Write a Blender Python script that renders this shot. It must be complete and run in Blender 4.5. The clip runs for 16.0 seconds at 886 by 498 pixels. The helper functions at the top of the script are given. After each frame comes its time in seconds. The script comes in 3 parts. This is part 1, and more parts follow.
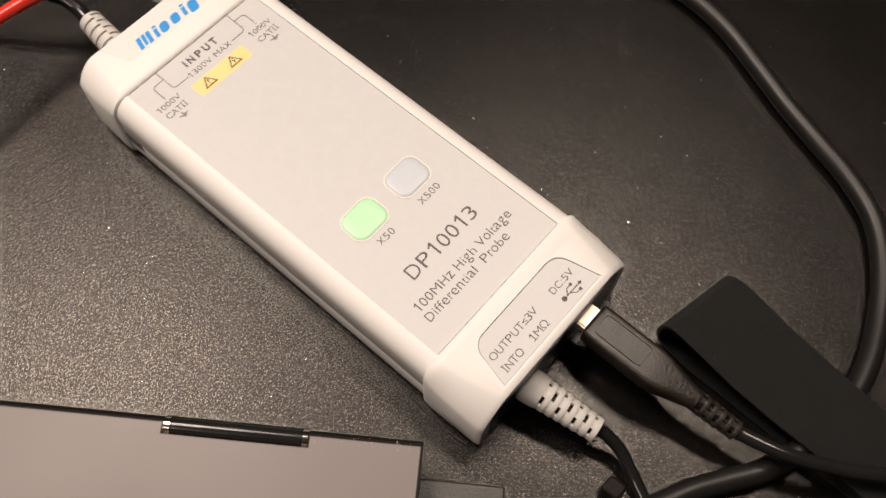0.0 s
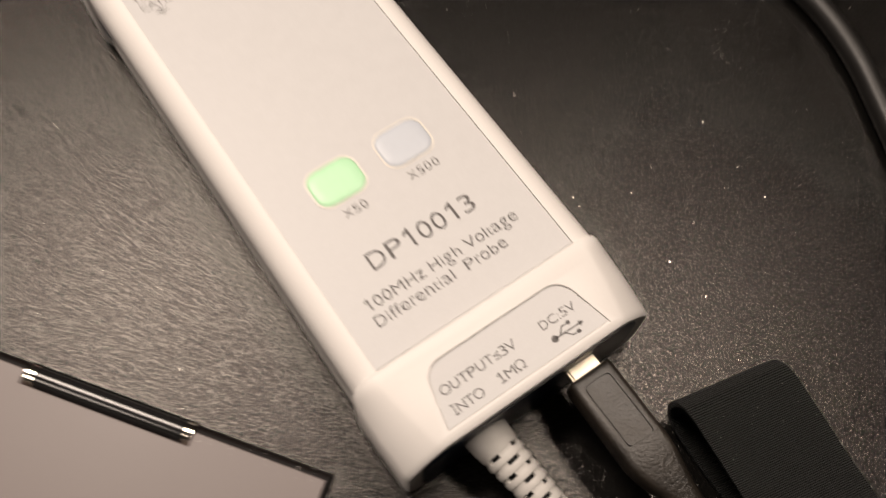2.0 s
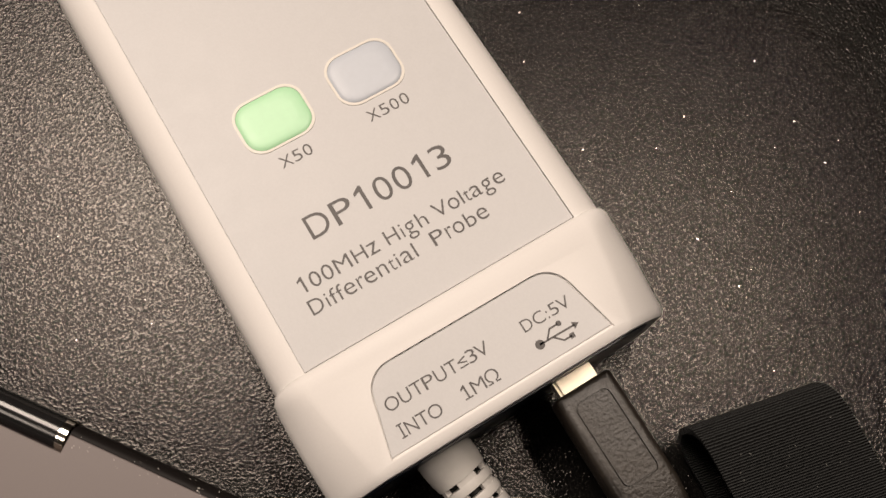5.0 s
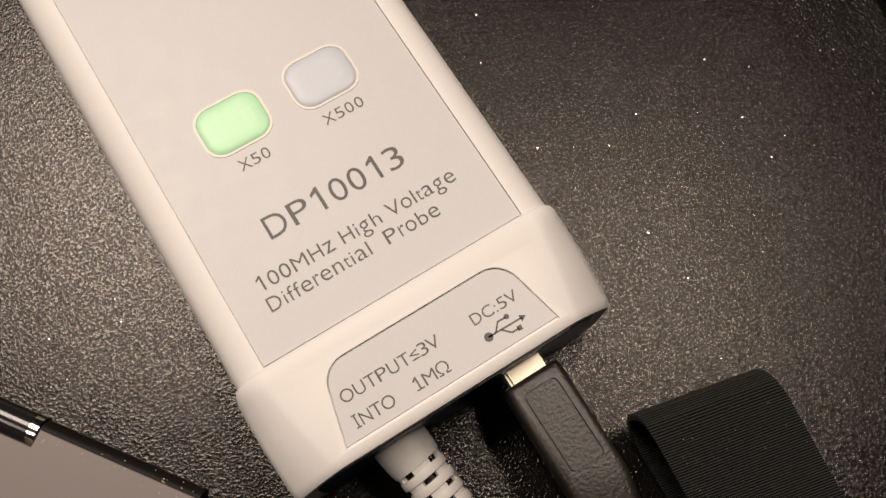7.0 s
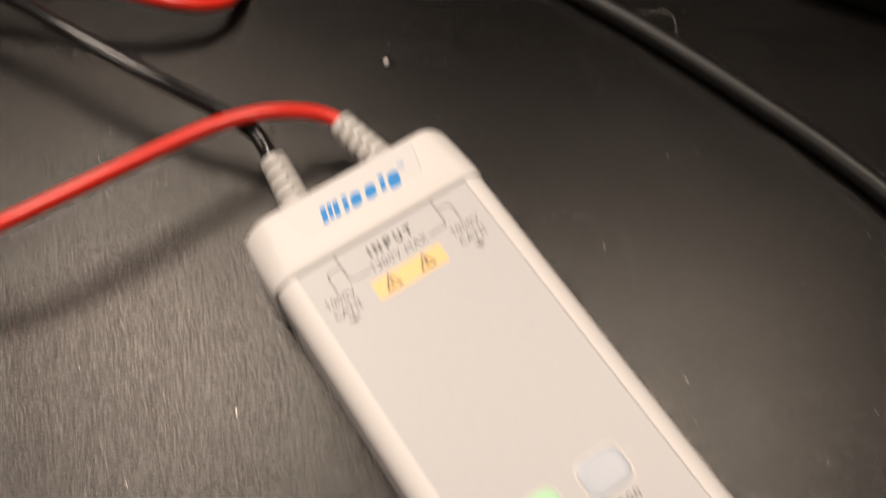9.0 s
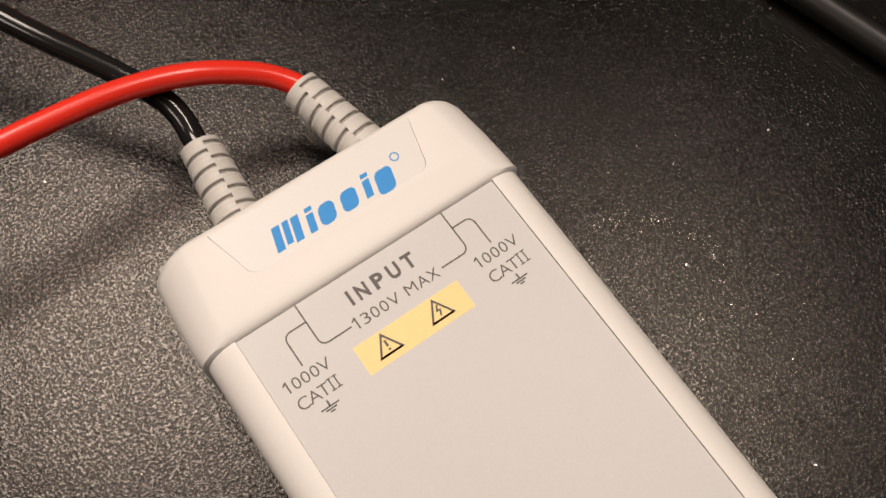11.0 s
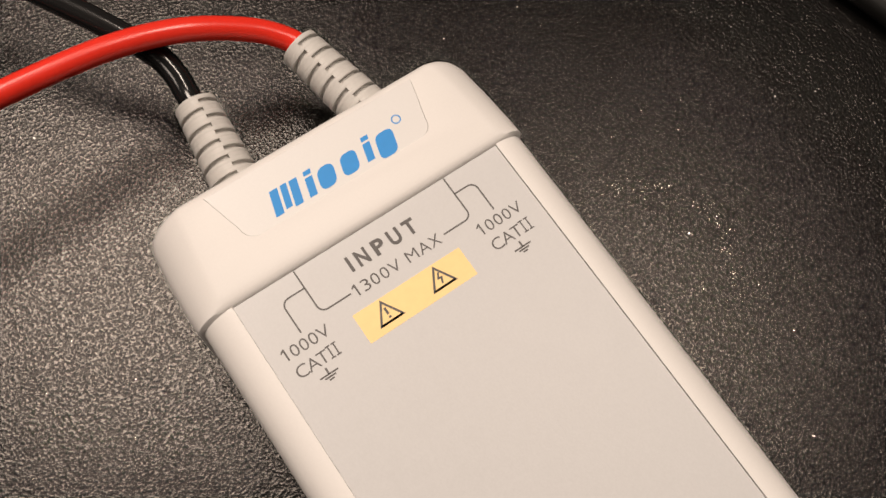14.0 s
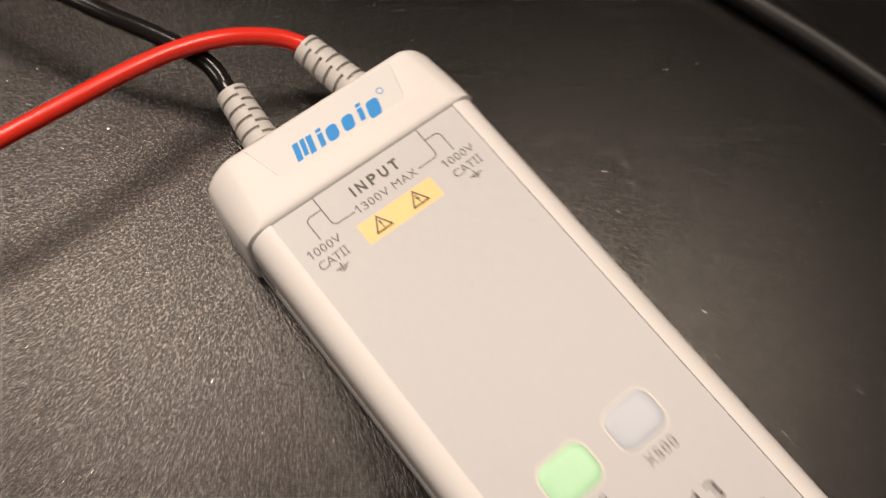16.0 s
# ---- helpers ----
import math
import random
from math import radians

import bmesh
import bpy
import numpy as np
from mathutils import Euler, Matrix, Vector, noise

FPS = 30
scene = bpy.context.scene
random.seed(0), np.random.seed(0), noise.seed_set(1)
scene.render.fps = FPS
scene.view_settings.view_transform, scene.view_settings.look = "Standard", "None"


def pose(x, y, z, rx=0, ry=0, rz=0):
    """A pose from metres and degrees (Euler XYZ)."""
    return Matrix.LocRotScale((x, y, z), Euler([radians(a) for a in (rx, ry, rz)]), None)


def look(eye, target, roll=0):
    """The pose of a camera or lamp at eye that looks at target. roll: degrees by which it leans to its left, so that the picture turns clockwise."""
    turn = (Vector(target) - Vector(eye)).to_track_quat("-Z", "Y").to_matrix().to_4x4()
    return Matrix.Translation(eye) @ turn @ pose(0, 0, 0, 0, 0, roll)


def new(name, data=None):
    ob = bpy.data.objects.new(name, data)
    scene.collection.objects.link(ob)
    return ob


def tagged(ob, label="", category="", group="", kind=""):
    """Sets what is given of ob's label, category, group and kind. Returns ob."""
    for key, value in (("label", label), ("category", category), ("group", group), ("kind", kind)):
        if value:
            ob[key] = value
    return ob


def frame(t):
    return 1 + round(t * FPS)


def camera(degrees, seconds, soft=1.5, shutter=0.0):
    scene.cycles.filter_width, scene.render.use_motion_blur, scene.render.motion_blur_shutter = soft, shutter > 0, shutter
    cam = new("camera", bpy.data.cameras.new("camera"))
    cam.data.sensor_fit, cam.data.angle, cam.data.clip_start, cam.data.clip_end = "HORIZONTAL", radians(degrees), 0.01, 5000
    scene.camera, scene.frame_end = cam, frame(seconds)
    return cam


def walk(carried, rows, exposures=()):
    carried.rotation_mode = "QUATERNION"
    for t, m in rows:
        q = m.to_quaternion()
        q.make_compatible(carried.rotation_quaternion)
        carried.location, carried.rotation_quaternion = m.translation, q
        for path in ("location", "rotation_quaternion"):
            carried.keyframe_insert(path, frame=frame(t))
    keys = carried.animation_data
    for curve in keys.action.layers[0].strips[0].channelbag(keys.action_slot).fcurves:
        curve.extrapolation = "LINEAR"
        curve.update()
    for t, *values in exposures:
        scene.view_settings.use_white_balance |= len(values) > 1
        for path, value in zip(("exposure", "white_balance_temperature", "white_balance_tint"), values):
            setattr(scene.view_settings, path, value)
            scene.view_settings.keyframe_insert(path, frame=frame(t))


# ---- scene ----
cam = camera(52.0, 16.0, soft=1.5, shutter=0.7)
PATH = [
    (0, (-0.07675, -0.10426, 0.23471), (-0.01181, -0.05099, 0.05321), 1.74),
    (0.5, (-0.07288, -0.10503, 0.23457), (-0.01255, -0.04719, 0.05286), 1.66),
    (1, (-0.07028, -0.09994, 0.23994), (-0.01462, -0.03751, 0.05827), 0.75),
    (1.5, (-0.06435, -0.10394, 0.23189), (-0.01279, -0.03865, 0.05001), 0.06),
    (2, (-0.04450, -0.10455, 0.19055), (0.00571, -0.04079, 0.00775), 3.62),
    (2.5, (-0.03228, -0.10042, 0.16689), (0.01136, -0.04065, -0.01892), 3.88),
    (3, (-0.02966, -0.09551, 0.15766), (0.01205, -0.04155, -0.03036), 6.46),
    (5.5, (-0.02037, -0.08864, 0.15633), (0.01500, -0.03878, -0.03410), 4.34),
    (6, (-0.01974, -0.09078, 0.15790), (0.01787, -0.04117, -0.03217), 5.63),
    (6.5, (-0.01538, -0.09347, 0.15771), (0.01976, -0.04277, -0.03254), 3.16),
    (7, (-0.01609, -0.09306, 0.16250), (0.01952, -0.04523, -0.02841), 4.81),
    (7.5, (-0.02005, -0.09215, 0.16915), (0.01635, -0.04449, -0.02165), 5.26),
    (8, (-0.03514, -0.08101, 0.19543), (0.00526, -0.02785, 0.00691), 5.03),
    (8.5, (-0.04917, -0.06611, 0.22001), (-0.00381, -0.00539, 0.03493), 3.52),
    (9, (-0.04618, -0.03330, 0.21773), (0.00525, 0.03575, 0.03721), 3.02),
    (9.2, (-0.04000, -0.02600, 0.20700), (0.01090, 0.04980, 0.02900), -1.70),
    (11.5, (-0.02525, 0.01321, 0.15366), (0.02418, 0.06118, -0.03410), 11.14),
    (12, (-0.02623, 0.01394, 0.15225), (0.02167, 0.05925, -0.03657), 12.03),
    (12.5, (-0.02707, 0.01215, 0.15250), (0.02056, 0.05673, -0.03656), 12.26),
    (13, (-0.02803, 0.00995, 0.15294), (0.01972, 0.05497, -0.03599), 12.19),
    (13.5, (-0.02793, 0.01198, 0.15273), (0.01984, 0.05611, -0.03640), 12.92),
    (14, (-0.02559, 0.01309, 0.15301), (0.02200, 0.05804, -0.03597), 12.27),
    (14.5, (-0.02658, 0.01239, 0.15333), (0.02121, 0.05810, -0.03542), 11.96),
    (15, (-0.02905, 0.01210, 0.15558), (0.01865, 0.05662, -0.03348), 12.69),
    (15.5, (-0.03265, 0.00904, 0.16014), (0.01583, 0.05421, -0.02856), 12.18),
    (16, (-0.05025, -0.01953, 0.19492), (0.00528, 0.03216, 0.00986), 9.19),
]
walk(cam, [(t, look(eye, target, roll)) for t, eye, target, roll in PATH],
     exposures=[(0, -0.01), (1.5, 0.0), (2, -0.06), (3, -0.17), (6, -0.26), (7.5, -0.24), (8.5, -0.16), (9, -0.17), (11.5, -0.31), (15.5, -0.31), (16, -0.19)])

# ---- light ----
world = bpy.data.worlds.new("room_world")
scene.world = world
world.use_nodes = True
world.node_tree.nodes["Background"].inputs["Color"].default_value = (0.9, 0.85, 0.78, 1)
world.node_tree.nodes["Background"].inputs["Strength"].default_value = 0.003


def area_lamp(name, place, target, watts, size, colour, long=0.0):
    data = bpy.data.lights.new(name, "AREA")
    data.shape, data.size, data.energy, data.color = "RECTANGLE" if long else "DISK", size, watts, colour
    if long:
        data.size_y = long
    ob = new(name, data)
    ob.matrix_world = look(place, target)
    return ob


area_lamp("ceiling_light_key", (0.54, 0.07, 1.48), (0.54, 0.07, 0), 12.3, 0.18, (1.0, 0.835, 0.70), long=0.50)
area_lamp("ceiling_light_far", (-0.125, 0.64, 1.36), (0, 0, 0), 21.6, 0.62, (1.0, 0.835, 0.71))
# unseen fill lamp, added to brighten the left side of the box
area_lamp("fill_light_left", (-1.40, 0.10, 1.45), (0, 0, 0), 8.0, 0.60, (1.0, 0.84, 0.72))

# ---- materials ----
MM = 0.001


def material(name, colour, rough=0.5, metal=0.0, vary=0.08, grain=900.0, bump=0.0, depth=0.00005, coarse=60.0, spec=0.5, emit=0.0, coat=0.0):
    """Colour that varies at two scales, fine relief and uneven gloss."""
    m = bpy.data.materials.new(name)
    m.use_nodes = True
    nodes, links = m.node_tree.nodes, m.node_tree.links
    bsdf = nodes["Principled BSDF"]
    bsdf.inputs["Metallic"].default_value = metal
    bsdf.inputs["Specular IOR Level"].default_value = spec
    bsdf.inputs["Coat Weight"].default_value = coat
    where = nodes.new("ShaderNodeTexCoord")
    fine, broad = nodes.new("ShaderNodeTexNoise"), nodes.new("ShaderNodeTexNoise")
    fine.inputs["Scale"].default_value, broad.inputs["Scale"].default_value = grain, coarse
    fine.inputs["Detail"].default_value, broad.inputs["Detail"].default_value = 3, 4
    for n in (fine, broad):
        links.new(where.outputs["Object"], n.inputs["Vector"])
    both = nodes.new("ShaderNodeMath")
    both.operation = "ADD"
    links.new(fine.outputs["Fac"], both.inputs[0])
    links.new(broad.outputs["Fac"], both.inputs[1])
    ramp = nodes.new("ShaderNodeMapRange")
    ramp.inputs["From Min"].default_value, ramp.inputs["From Max"].default_value = 0.6, 1.4
    ramp.inputs["To Min"].default_value, ramp.inputs["To Max"].default_value = 1 - vary, 1 + vary
    links.new(both.outputs[0], ramp.inputs["Value"])
    tint = nodes.new("ShaderNodeVectorMath")
    tint.operation = "SCALE"
    tint.inputs[0].default_value = colour
    links.new(ramp.outputs[0], tint.inputs["Scale"])
    links.new(tint.outputs[0], bsdf.inputs["Base Color"])
    gloss = nodes.new("ShaderNodeMapRange")
    gloss.inputs["To Min"].default_value, gloss.inputs["To Max"].default_value = max(rough - 0.08, 0.03), min(rough + 0.08, 1)
    links.new(broad.outputs["Fac"], gloss.inputs["Value"])
    links.new(gloss.outputs[0], bsdf.inputs["Roughness"])
    if bump:
        relief = nodes.new("ShaderNodeBump")
        relief.inputs["Strength"].default_value, relief.inputs["Distance"].default_value = bump, depth
        links.new(fine.outputs["Fac"], relief.inputs["Height"])
        links.new(relief.outputs[0], bsdf.inputs["Normal"])
    if emit:
        bsdf.inputs["Emission Color"].default_value = (*colour, 1)
        bsdf.inputs["Emission Strength"].default_value = emit
    return m


def leather_material():
    """Black pebbled leatherette of the desk mat, with dust and grazed patches."""
    m = bpy.data.materials.new("pebbled_black_leatherette")
    m.use_nodes = True
    nodes, links = m.node_tree.nodes, m.node_tree.links
    bsdf = nodes["Principled BSDF"]
    bsdf.inputs["Specular Tint"].default_value = (1.0, 0.955, 0.90, 1)
    where = nodes.new("ShaderNodeTexCoord")
    warp = nodes.new("ShaderNodeTexNoise")
    warp.inputs["Scale"].default_value, warp.inputs["Detail"].default_value = 1200, 2
    links.new(where.outputs["Object"], warp.inputs["Vector"])
    shift = nodes.new("ShaderNodeVectorMath")
    shift.operation = "MULTIPLY_ADD"
    shift.inputs[1].default_value = (0.0005, 0.0005, 0.0005)
    links.new(warp.outputs["Color"], shift.inputs[0])
    links.new(where.outputs["Object"], shift.inputs[2])
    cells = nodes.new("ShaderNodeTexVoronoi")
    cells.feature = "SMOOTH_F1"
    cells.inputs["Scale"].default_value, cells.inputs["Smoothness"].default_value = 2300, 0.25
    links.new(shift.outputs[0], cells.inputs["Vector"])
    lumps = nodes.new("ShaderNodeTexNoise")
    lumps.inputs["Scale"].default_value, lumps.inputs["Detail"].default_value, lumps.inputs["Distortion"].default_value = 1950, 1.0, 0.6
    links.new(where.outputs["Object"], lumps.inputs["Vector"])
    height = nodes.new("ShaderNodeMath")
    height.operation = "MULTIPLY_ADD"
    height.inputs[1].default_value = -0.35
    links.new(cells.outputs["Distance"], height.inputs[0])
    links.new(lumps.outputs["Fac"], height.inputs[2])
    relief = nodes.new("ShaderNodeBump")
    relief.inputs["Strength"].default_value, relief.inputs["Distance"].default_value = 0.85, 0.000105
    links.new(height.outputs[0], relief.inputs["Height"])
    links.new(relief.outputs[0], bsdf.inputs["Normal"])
    # lower specular in the creases stands for the shade and dirt there
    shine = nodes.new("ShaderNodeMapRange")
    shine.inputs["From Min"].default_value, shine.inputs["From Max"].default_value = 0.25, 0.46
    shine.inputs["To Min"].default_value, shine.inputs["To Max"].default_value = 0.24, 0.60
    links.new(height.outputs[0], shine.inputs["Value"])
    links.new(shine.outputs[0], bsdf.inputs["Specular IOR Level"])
    patches = nodes.new("ShaderNodeTexNoise")
    patches.inputs["Scale"].default_value, patches.inputs["Detail"].default_value = 14, 5
    links.new(where.outputs["Object"], patches.inputs["Vector"])
    ramp = nodes.new("ShaderNodeValToRGB")
    ramp.color_ramp.elements[0].position, ramp.color_ramp.elements[1].position = 0.3, 0.75
    ramp.color_ramp.elements[0].color, ramp.color_ramp.elements[1].color = (0.0032, 0.003, 0.0028, 1), (0.0055, 0.0051, 0.0047, 1)
    links.new(patches.outputs["Fac"], ramp.inputs["Fac"])
    links.new(ramp.outputs[0], bsdf.inputs["Base Color"])
    gloss = nodes.new("ShaderNodeMapRange")
    gloss.inputs["To Min"].default_value, gloss.inputs["To Max"].default_value = 0.17, 0.26
    links.new(patches.outputs["Fac"], gloss.inputs["Value"])
    links.new(gloss.outputs[0], bsdf.inputs["Roughness"])
    return m


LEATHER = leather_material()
WHITE = material("warm_white_plastic", (0.765, 0.745, 0.725), 0.5, spec=0.35, vary=0.02, grain=2500, bump=0.25, depth=0.00002)
PANEL = material("pale_grey_label_film", (0.55, 0.55, 0.555), 0.45, spec=0.55, vary=0.035, grain=2600, bump=0.5, depth=0.00003, coarse=350)
INK = material("dark_grey_ink", (0.075, 0.068, 0.066), 0.5, vary=0.1)
BLUE_INK = material("sky_blue_ink", (0.010, 0.26, 0.69), 0.55, vary=0.05)
YELLOW_INK = material("pale_yellow_ink", (0.93, 0.65, 0.27), 0.42, vary=0.04)
GREEN = material("lit_green_silicone", (0.46, 0.78, 0.49), 0.38, vary=0.03, emit=0.04)
PALE = material("pale_blue_grey_silicone", (0.53, 0.57, 0.63), 0.4, vary=0.03)
PLATE = material("satin_pale_plate", (0.70, 0.69, 0.68), 0.4, spec=0.45, vary=0.02, grain=2500)
RIM = material("cream_button_rim", (0.72, 0.69, 0.63), 0.4, vary=0.03)
BOOT = material("grey_soft_plastic", (0.55, 0.535, 0.51), 0.5, vary=0.06, bump=0.3)
RED = material("red_silicone_cable", (0.78, 0.035, 0.02), 0.26, vary=0.05, grain=1500, bump=0.15, depth=0.00003)
BLACK_GLOSS = material("black_shiny_cable", (0.012, 0.012, 0.012), 0.17, vary=0.1)
BLACK = material("black_rubber_cable", (0.010, 0.0095, 0.009), 0.42, spec=0.35, vary=0.15, bump=0.2)
MOULD = material("black_moulded_plastic", (0.018, 0.0145, 0.011), 0.40, spec=0.55, vary=0.6, grain=1500, bump=0.9, depth=0.00013, coarse=160)
STEEL = material("nickel_plated_steel", (0.62, 0.56, 0.46), 0.42, metal=1.0, vary=0.05)
END_AND_SLOT_DARK = material("blue_black_plate_and_slot_shade", (0.012, 0.018, 0.035), 0.3, vary=0.1)
LID = material("taupe_grey_metal_paint", (0.165, 0.139, 0.134), 0.45, vary=0.03, grain=4000, bump=0.15, depth=0.00002, coarse=20)
LID_EDGE = material("dark_brown_satin_edge", (0.008, 0.0065, 0.006), 0.5, spec=0.12, vary=0.1)
CHROME = material("chrome_ring", (0.85, 0.80, 0.70), 0.12, metal=1.0, vary=0.03)
DUST = material("white_dust", (0.55, 0.52, 0.48), 0.8, vary=0.1)
LINT = material("grey_lint", (0.13, 0.13, 0.12), 0.8, vary=0.3)
PAINT = material("grey_wall_paint", (0.085, 0.08, 0.075), 0.8, vary=0.05, grain=200, coarse=3)
CEIL = material("grey_ceiling_paint", (0.09, 0.086, 0.082), 0.8, vary=0.03, grain=200, coarse=3)
FLOOR = material("brown_wood_floor", (0.16, 0.10, 0.06), 0.5, vary=0.2, grain=60, coarse=4)


def strap_material():
    """Black woven hook-and-loop webbing: fine crosswise ribs."""
    m = material("black_woven_webbing", (0.006, 0.006, 0.006), 0.75, spec=0.25, vary=0.25, grain=3000)
    nodes, links = m.node_tree.nodes, m.node_tree.links
    where = nodes.new("ShaderNodeUVMap")
    ribs, threads = nodes.new("ShaderNodeTexWave"), nodes.new("ShaderNodeTexWave")
    ribs.bands_direction, threads.bands_direction = "Y", "DIAGONAL"
    ribs.inputs["Scale"].default_value, threads.inputs["Scale"].default_value = 700, 1300
    ribs.inputs["Distortion"].default_value = threads.inputs["Distortion"].default_value = 1.3
    ribs.inputs["Detail Scale"].default_value = threads.inputs["Detail Scale"].default_value = 2
    both = nodes.new("ShaderNodeMath")
    both.operation = "MULTIPLY_ADD"
    both.inputs[1].default_value = 0.35
    for n in (ribs, threads):
        links.new(where.outputs[0], n.inputs["Vector"])
    links.new(threads.outputs["Fac"], both.inputs[0])
    links.new(ribs.outputs["Fac"], both.inputs[2])
    relief = nodes.new("ShaderNodeBump")
    relief.inputs["Strength"].default_value, relief.inputs["Distance"].default_value = 1.0, 0.0005
    links.new(both.outputs[0], relief.inputs["Height"])
    links.new(relief.outputs[0], nodes["Principled BSDF"].inputs["Normal"])
    # colour paler on the ribs, darker between them
    rib_tone = nodes.new("ShaderNodeValToRGB")
    rib_tone.color_ramp.elements[0].position, rib_tone.color_ramp.elements[1].position = 0.5, 1.0
    rib_tone.color_ramp.elements[0].color, rib_tone.color_ramp.elements[1].color = (0.003, 0.003, 0.0031, 1), (0.042, 0.044, 0.044, 1)
    links.new(both.outputs[0], rib_tone.inputs["Fac"])
    links.new(rib_tone.outputs[0], nodes["Principled BSDF"].inputs["Base Color"])
    return m


STRAP = strap_material()

# ---- mesh helpers (all sizes in millimetres) ----


def part(name, bm, mat, parent=None, label="", smooth=True):
    me = bpy.data.meshes.new(name)
    bmesh.ops.recalc_face_normals(bm, faces=bm.faces)
    bm.transform(Matrix.Scale(MM, 4))
    bm.to_mesh(me)
    bm.free()
    me.materials.append(mat)
    if smooth:
        me.shade_smooth()
        me.set_sharp_from_angle(angle=radians(38))
        for face in me.polygons:
            if abs(face.normal.z) > 0.99999:
                face.use_smooth = False
    ob = new(name, me)
    ob.parent = parent
    return tagged(ob, label)


def thing(name, label, category, group="", kind=""):
    return tagged(new(name), label, category, group, kind)


def prism(outline, z0, z1, bevel=0.0):
    """An upright prism over a closed outline, its top edge bevelled."""
    bm = bmesh.new()
    low = [bm.verts.new((x, y, z0)) for x, y in outline]
    face = bm.faces.new(low)
    up = bmesh.ops.extrude_face_region(bm, geom=[face])
    verts = [v for v in up["geom"] if isinstance(v, bmesh.types.BMVert)]
    bmesh.ops.translate(bm, verts=verts, vec=(0, 0, z1 - z0))
    if bevel:
        top = [e for e in bm.edges if all(v in verts for v in e.verts)]
        bmesh.ops.bevel(bm, geom=top, offset=bevel, segments=2, profile=0.5, affect="EDGES")
    return bm


def round_rect(x0, y0, x1, y1, r, steps=6):
    pts = []
    for cx, cy, a in ((x1 - r, y1 - r, 0), (x0 + r, y1 - r, 90), (x0 + r, y0 + r, 180), (x1 - r, y0 + r, 270)):
        for k in range(steps + 1):
            t = radians(a + 90 * k / steps)
            pts.append((cx + r * math.cos(t), cy + r * math.sin(t)))
    return pts


def ring_outline(outline, width):
    """A flat ring just inside a convex outline, as a pair of loops."""
    cx, cy = sum(p[0] for p in outline) / len(outline), sum(p[1] for p in outline) / len(outline)
    w, h = max(p[0] for p in outline) - cx, max(p[1] for p in outline) - cy
    return outline, [(cx + (x - cx) * (w - width) / w, cy + (y - cy) * (h - width) / h) for x, y in outline]


def ring(outline, width, z0, z1):
    outer, inner = ring_outline(outline, width)
    bm = bmesh.new()
    loops = [[bm.verts.new((x, y, z)) for x, y in loop] for loop, z in ((outer, z0), (outer, z1), (inner, z1), (inner, z0))]
    n = len(outer)
    for a in range(4):
        for k in range(n):
            bm.faces.new((loops[a][k], loops[a][(k + 1) % n], loops[(a + 1) % 4][(k + 1) % n], loops[(a + 1) % 4][k]))
    return bm


def loft(sections):
    """Closed loops of equal length joined one to the next, with capped ends."""
    bm = bmesh.new()
    loops = [[bm.verts.new(p) for p in s] for s in sections]
    n = len(loops[0])
    for a, b in zip(loops, loops[1:]):
        for k in range(n):
            bm.faces.new((a[k], a[(k + 1) % n], b[(k + 1) % n], b[k]))
    bm.faces.new(loops[0])
    bm.faces.new(loops[-1])
    return bm


def spline(points, steps=10):
    """A smooth line through the points."""
    pts = [Vector(p) for p in points]
    pts = [2 * pts[0] - pts[1], *pts, 2 * pts[-1] - pts[-2]]
    out = []
    for a, b, c, d in zip(pts, pts[1:], pts[2:], pts[3:]):
        for k in range(steps):
            t = k / steps
            out.append(0.5 * (2 * b + (c - a) * t + (2 * a - 5 * b + 4 * c - d) * t * t + (3 * b - 3 * c + d - a) * t ** 3))
    return out + [pts[-2]]


def tube(points, radius, sides=16, steps=10):
    """A round cable along a smooth line; radius may be a function of the way along, 0 to 1."""
    line = spline(points, steps) if steps else [Vector(p) for p in points]
    sections, up = [], Vector((0, 0, 1))
    for k, p in enumerate(line):
        ahead = (line[min(k + 1, len(line) - 1)] - line[max(k - 1, 0)]).normalized()
        side = ahead.cross(up)
        side = side.normalized() if side.length > 1e-4 else Vector((1, 0, 0))
        top = side.cross(ahead)
        r = radius(k / (len(line) - 1)) if callable(radius) else radius
        sections.append([p + r * (math.cos(a) * side + math.sin(a) * top) for a in (2 * math.pi * j / sides for j in range(sides))])
    return loft(sections)


def add_box(bm, centre, axes, half):
    """Adds a box along three axes to bm."""
    c = Vector(centre)
    v = [bm.verts.new(c + sum((s * h * Vector(a) for s, h, a in zip(sign, half, axes)), Vector())) for sign in
         ((-1, -1, -1), (1, -1, -1), (1, 1, -1), (-1, 1, -1), (-1, -1, 1), (1, -1, 1), (1, 1, 1), (-1, 1, 1))]
    for q in ((0, 1, 2, 3), (4, 5, 6, 7), (0, 1, 5, 4), (1, 2, 6, 5), (2, 3, 7, 6), (3, 0, 4, 7)):
        bm.faces.new([v[k] for k in q])


def carve(ob, *cutters):
    """Cuts the cutters out of ob for good."""
    for c in cutters:
        mod = ob.modifiers.new("cut", "BOOLEAN")
        mod.object, mod.operation, mod.solver = c, "DIFFERENCE", "EXACT"
        bpy.context.view_layer.update()
        me = bpy.data.meshes.new_from_object(ob.evaluated_get(bpy.context.evaluated_depsgraph_get()))
        ob.modifiers.remove(mod)
        ob.data = me
        me.shade_smooth()
        me.set_sharp_from_angle(angle=radians(38))
    for c in cutters:
        bpy.data.objects.remove(c)


